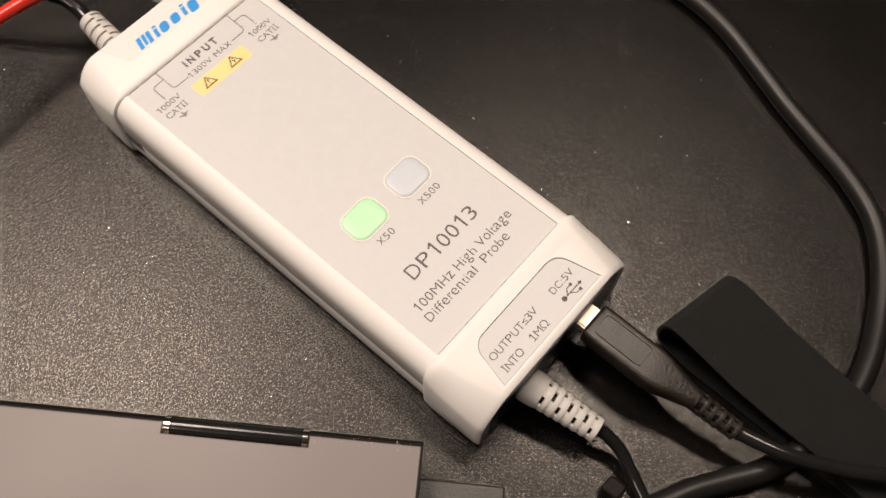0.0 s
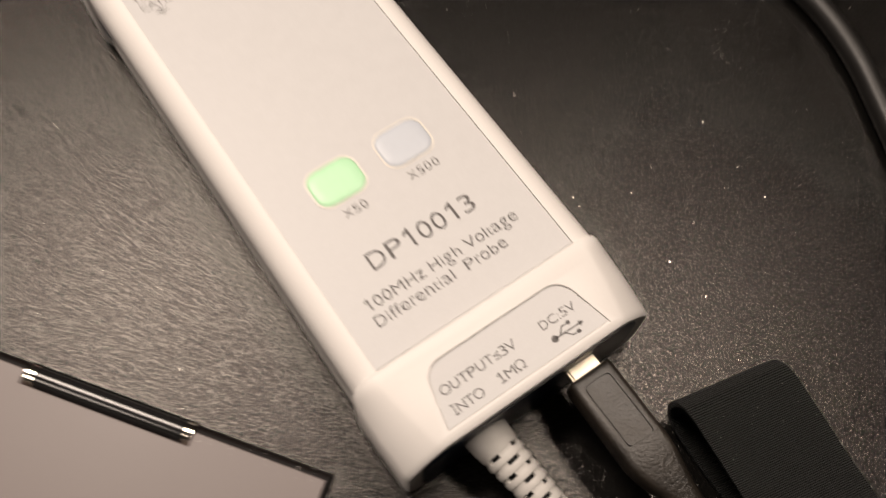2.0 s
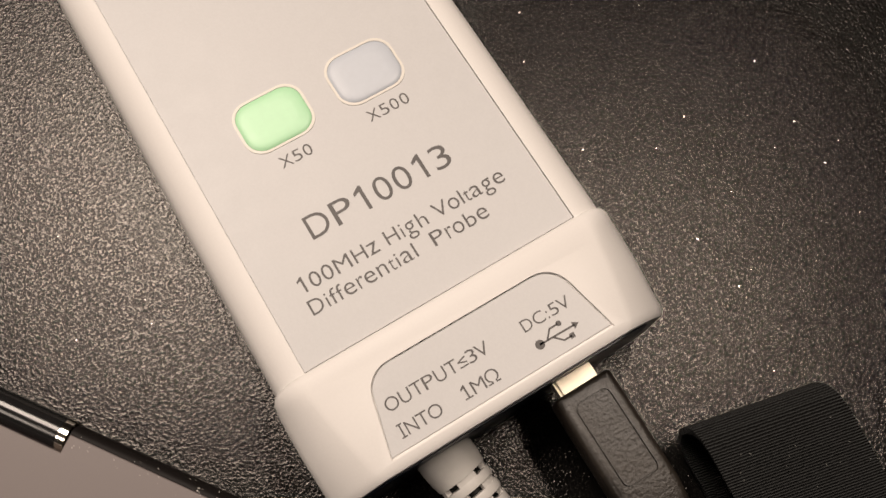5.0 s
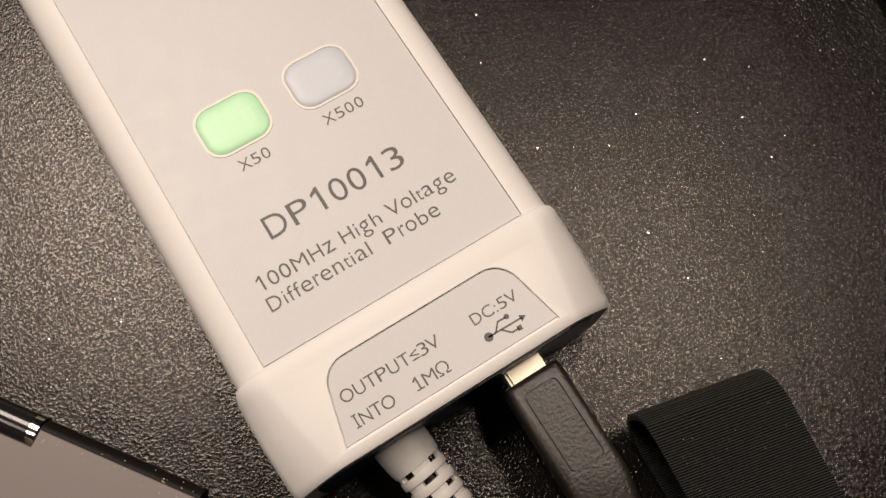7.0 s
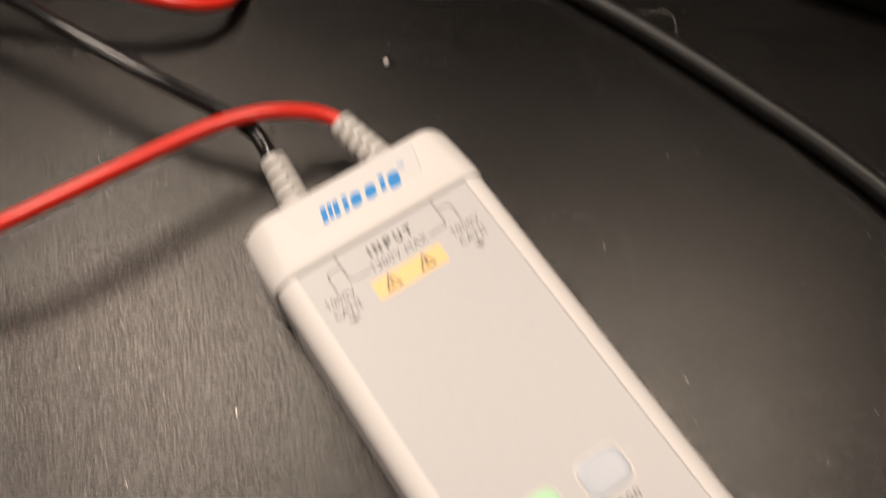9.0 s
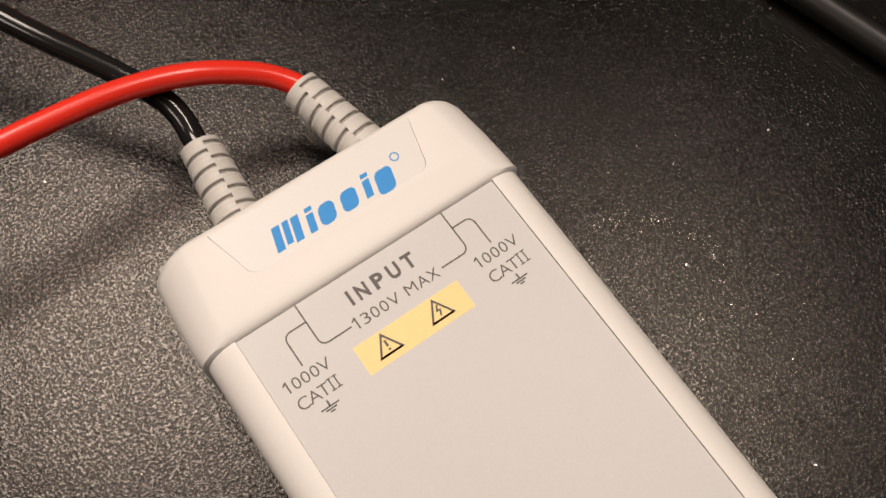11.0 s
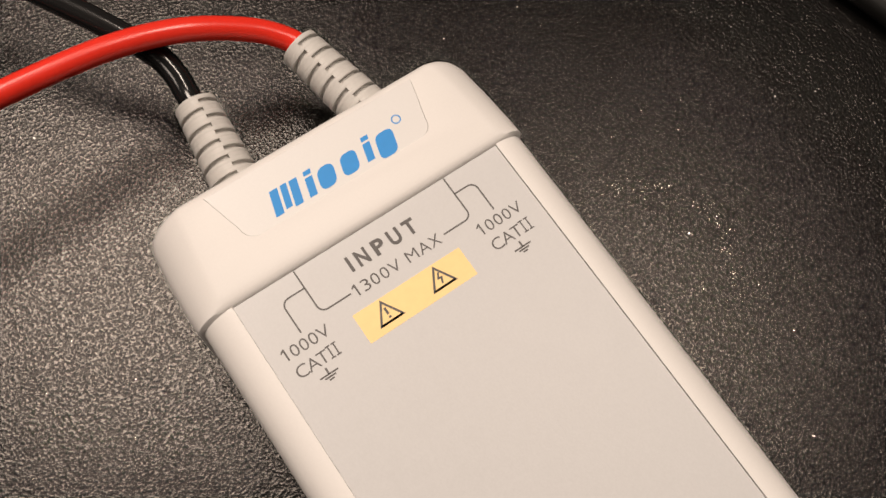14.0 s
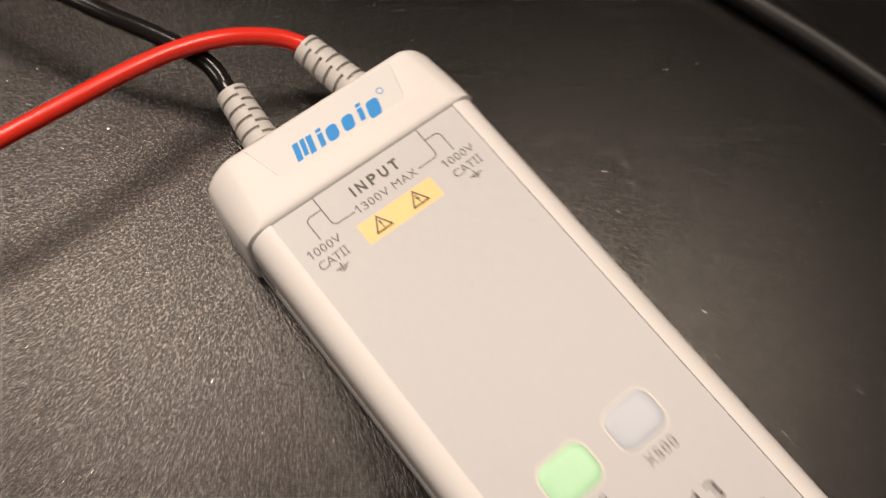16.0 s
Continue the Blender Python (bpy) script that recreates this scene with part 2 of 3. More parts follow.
def letters(words, thick):
    """The flat mesh of one character, in letter units."""
    data = bpy.data.curves.new("letters", "FONT")
    data.body, data.size, data.offset, data.resolution_u = words, 1.0, thick, 4
    ob = new("letters", data)
    bpy.context.view_layer.update()
    me = bpy.data.meshes.new_from_object(ob.evaluated_get(bpy.context.evaluated_depsgraph_get()))
    bpy.data.objects.remove(ob)
    return me


# left edge, right edge and advance of each character in thousandths of the type size
GLYPHS = {g[0]: tuple(int(n) for n in g[1:].split(",")) for g in (
    "D80,670,722 P77,622,667 1109,373,556 042,507,556 342,511,556 535,516,556 X5,660,667 M74,756,833 H80,641,722 z20,478,500 i66,155,222 "
    "g32,489,556 h66,487,556 V4,661,667 o33,517,556 l64,152,222 t17,270,278 a36,523,556 e37,516,556 f9,302,278 r65,345,333 n66,486,556 "
    "b66,517,556 I93,190,278 N76,640,722 U79,641,722 T23,590,611 A0,668,667 C50,679,722 O48,737,778 :90,190,278 "
    "\u226440,510,549 \u03a930,720,750").split()}
SHAPES = {}


def glyph(letter, thick, serif):
    """Vertices and faces of one character, its ink 0 to 1 wide and its capitals 1 high."""
    key = (letter, thick, serif)
    if key not in SHAPES:
        w = 0.105 + 2 * thick
        if letter == "1":
            m = w / 0.26 if not serif else w / 0.45
            a, b = (1 - m, 1.0) if not serif else (0.5 - m / 2, 0.5 + m / 2)
            verts = [(a, 0), (b, 0), (b, 1), (b - 0.7 * m, 1), (0.0, 0.80), (0.0, 0.68), (a, 0.79)]
            faces = [tuple(range(7))]
            if serif:
                verts += [(0, 0), (a, 0), (a, 0.1), (0, 0.1), (b, 0), (1, 0), (1, 0.1), (b, 0.1)]
                faces += [(7, 8, 9, 10), (11, 12, 13, 14)]
        elif letter == "I" and serif:
            verts = [(0.36, 0.1), (0.64, 0.1), (0.64, 0.9), (0.36, 0.9), (0, 0), (1, 0), (1, 0.1), (0, 0.1), (0, 0.9), (1, 0.9), (1, 1), (0, 1)]
            faces = [(0, 1, 2, 3), (4, 5, 6, 7), (8, 9, 10, 11)]
        else:
            me = letters(letter, thick)
            xs, ys = [v.co.x for v in me.vertices], [v.co.y for v in me.vertices]
            low, wide, tall = min(xs), max(xs) - min(xs), 0.725 / max(ys) if letter in "aeonrgz" else 1 / 0.73
            verts = [((v.co.x - low) / wide, v.co.y * tall) for v in me.vertices]
            faces = [tuple(p.vertices) for p in me.polygons]
        SHAPES[key] = verts, faces
    return SHAPES[key]


def writing(name, words, x0, y0, x1, height, z, mat, parent, thick=-0.005, serif=False):
    """Flat printed writing, from x0 to x1 with its foot at y0 and capitals of that height."""
    size = height / 716
    spans, pen = [], 0.0
    for letter in words:
        if letter == " ":
            spans.append(None)
            pen += 278
            continue
        a, b, adv = GLYPHS[letter]
        if serif and letter == "I":
            a, b, adv = 60, 330, 390
        elif thick > 0.02 and letter == "I":
            a, b = 70, 215
        elif serif and letter == "1":
            a, b = 70, 500
        spans.append((pen + a, pen + b))
        pen += adv
    extra = ((x1 - x0) / size - (spans[-1][1] - spans[0][0])) / (len(words) - 1)
    verts, faces = [], []
    for k, (letter, span) in enumerate(zip(words, spans)):
        if span is None:
            continue
        shape, polys = glyph(letter, thick, serif)
        start = len(verts)
        left = x0 + (span[0] - spans[0][0] + k * extra) * size
        verts += [((left + u * (span[1] - span[0]) * size) * MM, (y0 + v * height) * MM, z * MM) for u, v in shape]
        faces += [tuple(start + n for n in f) for f in polys]
    me = bpy.data.meshes.new(name)
    me.from_pydata(verts, [], faces)
    bm = bmesh.new()
    bm.from_mesh(me)
    for f in bm.faces:
        f.normal_update()
        if f.normal.z < 0:
            f.normal_flip()
    bm.to_mesh(me)
    bm.free()
    me.materials.append(mat)
    done = new(name, me)
    done.parent = parent
    return done


def stroke(name, points, width, z, mat, parent):
    """A printed line of constant width along points."""
    bm = bmesh.new()
    pts = [Vector((x, y, 0)) for x, y in points]
    rows = []
    for k, p in enumerate(pts):
        a, b = (p - pts[k - 1]).normalized() if k else None, (pts[k + 1] - p).normalized() if k < len(pts) - 1 else None
        a, b = a or b, b or a
        d = (a + b).normalized()
        n = Vector((-d.y, d.x, 0)) * (width / 2 / max(d.dot(a), 0.5))
        rows.append([bm.verts.new((q.x, q.y, z)) for q in (p - n, p + n)])
    for a, b in zip(rows, rows[1:]):
        bm.faces.new((a[0], b[0], b[1], a[1]))
    return part(name, bm, mat, parent, smooth=False)


def arc(cx, cy, r, a0, a1, n=6):
    return [(cx + r * math.cos(radians(a0 + (a1 - a0) * k / n)), cy + r * math.sin(radians(a0 + (a1 - a0) * k / n))) for k in range(n + 1)]


# ---- setting ----


def slab(name, x0, y0, z0, x1, y1, z1, mat, label):
    bm = bmesh.new()
    add_box(bm, ((x0 + x1) / 2, (y0 + y1) / 2, (z0 + z1) / 2), ((1, 0, 0), (0, 1, 0), (0, 0, 1)), ((x1 - x0) / 2, (y1 - y0) / 2, (z1 - z0) / 2))
    return tagged(part(name, bm, mat, None, label, smooth=False), kind="structure")


slab("floor", -2200, -2200, -800, 2200, 2200, -750, FLOOR, "brown wooden floor of the room")
slab("ceiling", -2200, -2200, 1700, 2200, 2200, 1750, CEIL, "plain grey painted ceiling of the room")
slab("wall_north", -2200, 2100, -750, 2200, 2200, 1700, PAINT, "plain grey painted wall")
slab("wall_south", -2200, -2200, -750, 2200, -2100, 1700, PAINT, "plain grey painted wall")
slab("wall_east", 2100, -2100, -750, 2200, 2100, 1700, PAINT, "plain grey painted wall")
slab("wall_west", -2200, -2100, -750, -2100, 2100, 1700, PAINT, "plain grey painted wall")

desk = thing("desk", "desk with a black pebbled leatherette top", "desk")
bm = prism(round_rect(-600, -420, 700, 480, 20), -28, 0, bevel=3)
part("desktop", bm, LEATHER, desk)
for lx in (-540, 640):
    for ly in (-360, 420):
        bm = bmesh.new()
        add_box(bm, (lx, ly, -389), ((1, 0, 0), (0, 1, 0), (0, 0, 1)), (25, 25, 361))
        part("leg", bm, MOULD, desk)

# ---- the differential probe box ----
probe = thing("probe_box", "white plastic differential probe box with grey printed label and two buttons", "probe")
TOP = 24.0


def body_profile(y):
    """Cross-section of the middle shell with a shallow bed for the label."""
    half = [(23.7, 23.55), (23.7, 24.25), (24.3, 24.3)]
    half += [(23.8 + 5.4 * math.cos(radians(a)), 18.9 + 5.4 * math.sin(radians(a))) for a in (70, 55, 40, 25, 10, 0)]
    half += [(29.2, 12.5), (29.05, 12.2), (29.05, 11.8), (29.2, 11.5), (29.1, 6.0)]
    half += [(25.1 + 4 * math.cos(radians(a)), 4.8 + 4 * math.sin(radians(a))) for a in (-10, -35, -60, -90)]
    return [(x, y, z) for x, z in half] + [(-x, y, z) for x, z in reversed(half)]


part("middle_shell", loft([body_profile(y) for y in (-62, -30, 0, 30, 55)]), WHITE, probe)


def cap_section(y, w, z0, z1, rt, rb, facet=0.0, steps=7):
    """Rounded-rectangle section of an end cap; facet flattens its upper corners."""
    pts = []
    for cx, cz, r, a in ((w - rt, z1 - rt, rt, 0), (-w + rt, z1 - rt, rt, 90), (-w + rb, z0 + rb, rb, 180), (w - rb, z0 + rb, rb, 270)):
        for k in range(steps + 1):
            q, s = radians(a + 90 * k / steps), k / steps
            flat = facet if a < 180 else 0.0
            ends = [(math.cos(radians(b)), math.sin(radians(b))) for b in (a, a + 90)]
            u, v = (e0 + (e1 - e0) * s for e0, e1 in zip(*ends))
            pts.append((cx + r * (math.cos(q) * (1 - flat) + u * flat), y, cz + r * (math.sin(q) * (1 - flat) + v * flat)))
    return pts


out_cap = part("end_cap", loft([cap_section(*s) for s in (
    (-60.2, 29.2, 0.7, 24.3, 5.4, 4.0), (-60.5, 29.6, 0.3, 24.6, 5.4, 4.0), (-61.2, 30.0, 0.0, 24.8, 5.4, 4.0, 0.1), (-63.0, 30.25, 0.0, 24.9, 5.8, 4.0, 0.4),
    (-65.0, 30.3, 0.0, 24.9, 6.2, 4.0, 0.6), (-70.0, 30.3, 0.0, 24.9, 7.2, 4.0, 0.58), (-77.9, 30.0, 0.0, 24.8, 8.8, 4.0, 0.64), (-78.9, 29.8, 0.2, 24.6, 8.8, 4.0, 0.64), (-79.4, 29.4, 0.6, 24.2, 8.6, 3.8, 0.64))]), WHITE, probe)
in_cap = part("end_cap", loft([cap_section(*s) for s in (
    (53.2, 29.2, 0.7, 23.9, 5.4, 4.0), (53.4, 29.5, 0.3, 24.4, 5.4, 4.0), (53.8, 29.8, 0.0, 24.8, 5.4, 4.0), (54.4, 29.9, 0.0, 25.06, 5.6, 4.0, 0.2),
    (55.2, 29.95, 0.0, 25.19, 5.7, 4.0, 0.3), (56.2, 29.95, 0.0, 25.22, 5.8, 4.0, 0.3), (58.0, 29.9, 0.0, 25.22, 5.9, 4.0, 0.35), (63.0, 29.7, 0.0, 25.2, 6.2, 4.0, 0.45), (68.6, 29.2, 0.0, 25.1, 6.4, 4.0, 0.5),
    (69.8, 28.8, 0.2, 24.9, 6.2, 4.0, 0.5), (70.6, 28.4, 0.5, 24.6, 6.0, 4.0, 0.5), (71.1, 27.7, 1.0, 24.1, 5.6, 3.6, 0.4), (71.3, 26.8, 1.6, 23.4, 5.2, 3.2, 0.3))]), WHITE, probe)

# solid dark blocks, their colour standing in for the shade inside a slot
for side in (-1, 1):
    bm = bmesh.new()
    add_box(bm, (side * 28.95, 49.8, 10.5), ((1, 0, 0), (0, 1, 0), (0, 0, 1)), (0.35, 3.3, 2.0))
    part("slot_shade", bm, END_AND_SLOT_DARK, probe, "dark block standing in for a shaded slot in the side seam", smooth=False)

OUT_PLATE = [(-19.2, -77.6)] + arc(-12.6, -69.4, 4.6, 170, 90) + arc(12.6, -69.4, 4.6, 90, 10) + [(19.2, -77.6)]
IN_PLATE = [(18.7, 69.9)] + arc(14.4, 62.6, 2.3, 0, -90) + arc(-14.4, 62.6, 2.3, -90, -180) + [(-18.7, 69.9)]
carve(out_cap, part("cutter", prism(OUT_PLATE, 24.25, 27), WHITE))
carve(in_cap, part("cutter", prism(IN_PLATE, 24.7, 27), WHITE))


def inset(outline, d):
    cx, cy = sum(p[0] for p in outline) / len(outline), sum(p[1] for p in outline) / len(outline)
    w, h = (max(p[k] for p in outline) - min(p[k] for p in outline) for k in (0, 1))
    return [(cx + (x - cx) * (1 - 2 * d / w), cy + (y - cy) * (1 - 2 * d / h)) for x, y in outline]


label_plate = part("label_plate", prism([(-23.68, -60.0), (23.6, -60.0), (23.6, 53.4), (-23.68, 53.4)], 23.56, TOP, bevel=0.06), PANEL, probe, "pale grey printed front label")
out_plate = part("label_plate", prism(inset(OUT_PLATE, 0.25), 24.2, 24.5, bevel=0.1), PANEL, probe, "small grey output label")
in_plate = part("label_plate", prism(inset(IN_PLATE, 0.06), 24.65, 25.1, bevel=0.06), PLATE, probe, "small grey maker's label")

# dark end plate behind the sockets; at the right it stands in for shaded white plastic
bm = loft([cap_section(y, w, 1.6, 22.0, 6.0, 3.0) for y, w in ((-78.9, 26.2), (-79.5, 26.2), (-79.6, 26.0))])
part("end_plate", bm, END_AND_SLOT_DARK, probe, "dark blue-black end plate, at the right standing in for shaded plastic")

# buttons
for x0, x1, mat, lab in ((-14.5, -2.2, GREEN, "green button, lit"), (2.2, 14.4, PALE, "pale blue-grey button")):
    shape = round_rect(x0, -26.5, x1, -16.7, 3.2)
    part("button_rim", ring(shape, 0.4, 23.9, 24.12), RIM, label_plate)
    bm = loft([[(x, y, z) for x, y in inset(shape, d)] for d, z in ((0.45, 23.9), (0.45, 24.05), (0.6, 24.18), (0.95, 24.29), (1.5, 24.36), (2.4, 24.39))])
    part("button", bm, mat, probe, lab)

# printing on the front label
Z = TOP + 0.03
writing("writing", "INPUT", -6.3, 48.3, 5.7, 2.5, Z, INK, label_plate, 0.035)
writing("writing", "1300V MAX", -7.9, 44.65, 7.5, 1.95, Z, INK, label_plate)
for x0, x1 in ((-21.6, -13.9), (13.0, 20.9)):
    writing("writing", "1000V", x0, 42.15, x1, 1.95, Z, INK, label_plate)
    writing("writing", "CATII", x0 + 0.4, 38.95, x1 - 0.3, 2.05, Z, INK, label_plate, serif=True)
    gx = x0 + 4.2
    stroke("ground_mark", [(gx, 38.4), (gx, 37.4)], 0.3, Z, INK, label_plate)
    for k, w in enumerate((1.5, 0.9, 0.4)):
        stroke("ground_mark", [(gx - w, 37.4 - 0.4 * k), (gx + w, 37.4 - 0.4 * k)], 0.25, Z, INK, label_plate)
for s in (-1, 1):
    line = [(13.5, 53.2)] + arc(12.3, 46.8, 1.2, 0, -90) + [(8.3, 45.6)]
    stroke("circuit_line", [(s * x, y) for x, y in line], 0.25, Z, INK, label_plate)
    line = [(13.5, 50.1)] + arc(16.1 - 0.2 * s, 48.9, 1.2, 90, 0) + [(17.3 - 0.2 * s, 44.7)]
    stroke("circuit_line", [(s * x, y) for x, y in line], 0.25, Z, INK, label_plate)
part("warning_patch", prism(round_rect(-10.05, 37.7, 9.0, 42.7, 0.15), TOP - 0.02, TOP + 0.02), YELLOW_INK, label_plate, "pale yellow warning patch")
for cx in (-5.5, 3.9):
    tri = [(cx - 1.9, 38.9), (cx + 1.9, 38.9), (cx, 42.1), (cx - 1.9, 38.9), (cx + 1.9, 38.9)]
    stroke("warning_triangle", tri, 0.35, Z + 0.02, INK, label_plate)
stroke("warning_mark", [(-5.5, 41.1), (-5.5, 40.0)], 0.4, Z + 0.02, INK, label_plate)
stroke("warning_mark", [(-5.5, 39.7), (-5.5, 39.35)], 0.4, Z + 0.02, INK, label_plate)
stroke("warning_mark", [(4.15, 41.2), (3.65, 40.35), (4.2, 40.3), (3.8, 39.4)], 0.3, Z + 0.02, INK, label_plate)
writing("writing", "X50", -11.1, -30.05, -5.6, 2.15, Z, INK, label_plate)
writing("writing", "X500", 4.7, -30.05, 12.1, 2.15, Z, INK, label_plate)
writing("writing", "DP10013", -12.7, -42.8, 12.5, 4.35, Z, INK, label_plate)
writing("writing", "100MHz High Voltage", -18.2, -49.5, 18.0, 2.65, Z, INK, label_plate)
writing("writing", "Differential  Probe", -18.4, -53.25, 12.7, 2.65, Z, INK, label_plate)
Z = 24.53
writing("writing", "OUTPUT\u22643V", -16.1, -71.5, 1.3, 2.2, Z, INK, out_plate, serif=True)
writing("writing", "INTO", -16.2, -75.7, -9.2, 2.2, Z, INK, out_plate, serif=True)
writing("writing", "1M\u03a9", -5.6, -75.7, 0.5, 2.2, Z, INK, out_plate, serif=True)
writing("writing", "DC:5V", 7.2, -71.7, 15.5, 2.05, Z, INK, out_plate)
# three-pronged socket sign
part("socket_sign", prism(arc(8.1, -74.3, 0.75, 0, 340, 12), Z - 0.02, Z), INK, out_plate, smooth=False)
stroke("socket_sign", [(8.1, -74.3), (14.2, -74.4)], 0.3, Z, INK, out_plate)
part("socket_sign", prism([(13.9, -75.0), (14.9, -74.4), (13.9, -73.8)], Z - 0.02, Z), INK, out_plate, smooth=False)
stroke("socket_sign", [(9.4, -74.3), (10.6, -73.0), (12.0, -73.0)], 0.28, Z, INK, out_plate)
part("socket_sign", prism(arc(12.2, -73.0, 0.45, 0, 340, 10), Z - 0.02, Z), INK, out_plate, smooth=False)
stroke("socket_sign", [(10.4, -74.4), (11.6, -75.6), (12.9, -75.6)], 0.28, Z, INK, out_plate)
part("socket_sign", prism([(12.6, -76.0), (13.4, -76.0), (13.4, -75.2), (12.6, -75.2)], Z - 0.02, Z), INK, out_plate, smooth=False)

# the maker's mark as plain slanted blue bars
Z = 25.13


def slant(x0, x1, y0, y1, r):
    return [(x + 0.28 * (y - 61.3), y) for x, y in round_rect(x0, y0, x1, y1, r, 4)]


for x0, x1, y0, y1, r in ((-11.2, -9.8, 61.3, 65.4, 0.1), (-9.35, -8.25, 61.6, 65.4, 0.1), (-7.85, -6.45, 61.2, 65.3, 0.1), (-5.3, -4.0, 61.2, 64.3, 0.1), (-5.3, -4.0, 64.65, 65.4, 0.1),
                          (-3.25, -0.35, 61.1, 64.6, 1.1), (0.85, 3.75, 61.1, 64.55, 1.0), (5.1, 6.4, 61.3, 64.3, 0.1), (5.1, 6.4, 64.65, 65.4, 0.1), (7.3, 10.5, 60.4, 64.5, 1.0)):
    part("logo_bar", prism(slant(x0, x1, y0, y1, r), Z - 0.03, Z), BLUE_INK, in_plate, smooth=False)
part("logo_dot", ring(arc(12.75, 65.1, 0.8, 0, 345, 16), 0.2, Z - 0.03, Z), BLUE_INK, in_plate, smooth=False)


# ---- leads ----


def strain_relief(parent, start, end, r0, r1, rings, gap, nose, turn=0.0, mat=None, bridge=100, inner=None, rise=0.96, webs=4):
    """A slotted boot: rings on a core, joined by bridges that alternate from side to side."""
    mat = mat or BOOT
    a, b = Vector(start), Vector(end)
    ahead = (b - a).normalized()
    side = ahead.cross(Vector((0, 0, 1))).normalized()
    top = side.cross(ahead)
    length = (b - a).length
    boot = part("strain_relief", tube([a, a + 0.6 * nose * ahead, a + nose * ahead], lambda t: r0 - 0.4 * t * t, 20, 4), mat, parent)
    part("core", tube([a, b - 0.5 * ahead], lambda t: (r0 + (r1 - r0) * t) * (0.80 if webs == 1 else 0.55 if inner else 0.68), 16, 3), inner or mat, boot)
    pitch = (length - nose) / rings
    for k in range(rings):
        s0, s1 = nose + k * pitch + gap, nose + (k + 1) * pitch
        r = r0 + (r1 - r0) * (s0 + s1) / 2 / length
        edge = 0.18 * (s1 - s0)
        pts = [a + s * ahead for s in (s0, s0 + edge, s1 - edge, s1)]
        sections = []
        for p, f in zip(pts, (0.985, 1, 1, 0.985)):
            sections.append([p + f * r * (math.cos(q) * side + math.sin(q) * top) for q in (2 * math.pi * j / 24 for j in range(24))])
        bm = loft(sections)
        for q in range(webs):
            mid = radians(360 / webs * q + turn + 180 / webs * (k % 2))
            rows, n = [], 6 if bridge < 120 else 16
            for j in range(n + 1):
                w = mid + radians(bridge) * (j / n - 0.5)
                out = math.cos(w) * side + math.sin(w) * top
                rows.append([bm.verts.new(a + d * ahead + f * r * out) for d, f in
                             ((s0 - gap - 0.2, 0.74), (s0 - gap - 0.2, rise), (s0 + 0.2, rise - 0.005), (s0 + 0.2, 0.74))])
            for one, two in zip(rows, rows[1:]):
                for e in range(4):
                    bm.faces.new((one[e], one[(e + 1) % 4], two[(e + 1) % 4], two[e]))
            bm.faces.new(rows[0])
            bm.faces.new(rows[-1])
        part("ring", bm, mat, boot)
    return boot


red = thing("red_lead", "red silicone test lead with a grey slotted strain relief", "cable", "test leads")
strain_relief(red, (14.0, 70.0, 13.0), (9.7, 90.0, 14.4), 4.5, 3.7, 10, 0.8, 4.2, 15, None, 178, BOOT, 0.995, 1)
part("cable", tube([(9.9, 89.0, 14.3), (9.1, 91.6, 14.8), (4.2, 95.6, 16.9), (-5.5, 99.4, 20.2), (-16.8, 101.6, 22.2), (-30, 102.1, 23.6), (-46, 101.8, 24.9),
                    (-61, 102.0, 25.5), (-80, 103.2, 25.5), (-100, 108, 24), (-125, 120, 20), (-150, 140, 14), (-160, 170, 8), (-145, 198, 5), (-100, 205, 6),
                    (-60, 192, 16), (-43, 180, 20), (-33, 171, 20), (-20, 160, 17), (-10, 153, 13), (0, 149, 9), (8, 151, 5), (16, 160, 3), (22, 180, 2.1), (24, 220, 2.1), (30, 280, 2.1)],
                   2.05, 20), RED, red)

black = thing("black_lead", "shiny black silicone test lead with a grey slotted strain relief", "cable", "test leads")
strain_relief(black, (-12.6, 70.0, 13.0), (-10.6, 90.0, 13.8), 4.5, 3.65, 10, 0.8, 4.2, -10, None, 178, BOOT, 0.995, 1)
part("cable", tube([(-10.7, 89.0, 13.8), (-10.7, 92.5, 14.1), (-10.6, 96.5, 15.2), (-11.9, 101, 16.6), (-17.0, 109.6, 19.4), (-23.6, 119.4, 22.2), (-31.2, 132.5, 25), (-39, 147, 27),
                    (-50, 170, 27), (-70, 198, 22), (-100, 230, 10), (-140, 260, 2.2), (-200, 290, 2.2)], 2.15, 20), BLACK_GLOSS, black)

signal = thing("signal_lead", "thin black coaxial output lead with a grey slotted strain relief", "cable")
strain_relief(signal, (-11.6, -78.6, 12.5), (-8.6, -100.0, 9.8), 4.7, 3.3, 7, 0.95, 5.5, 0, None, 48, BLACK)
part("cable", tube([(-8.7, -99, 9.9), (-7.7, -101.8, 9.0), (-7.6, -107.0, 6.2), (-9.6, -112.8, 3.8), (-12.0, -118, 2.6), (-16, -128, 1.9), (-18, -150, 1.8), (-10, -190, 1.8), (10, -240, 1.8)], 1.7, 16),
     BLACK_GLOSS, signal)

usb = thing("usb_cable", "black USB cable with a moulded plug in the white box", "cable")
bm = bmesh.new()
add_box(bm, (11.6, -79.6, 15.2), ((1, 0, 0), (0, 1, 0), (0, 0, 1)), (3.4, 4.2, 1.6))
bmesh.ops.bevel(bm, geom=bm.edges[:], offset=0.5, segments=2, affect="EDGES")
part("plug_shell", bm, STEEL, usb, "bright nickel-plated plug shell")


def plug_section(y, cx, w, z0, z1, r):
    return [(cx + x, y, z) for x, z in round_rect(-w, z0, w, z1, r, 4)]


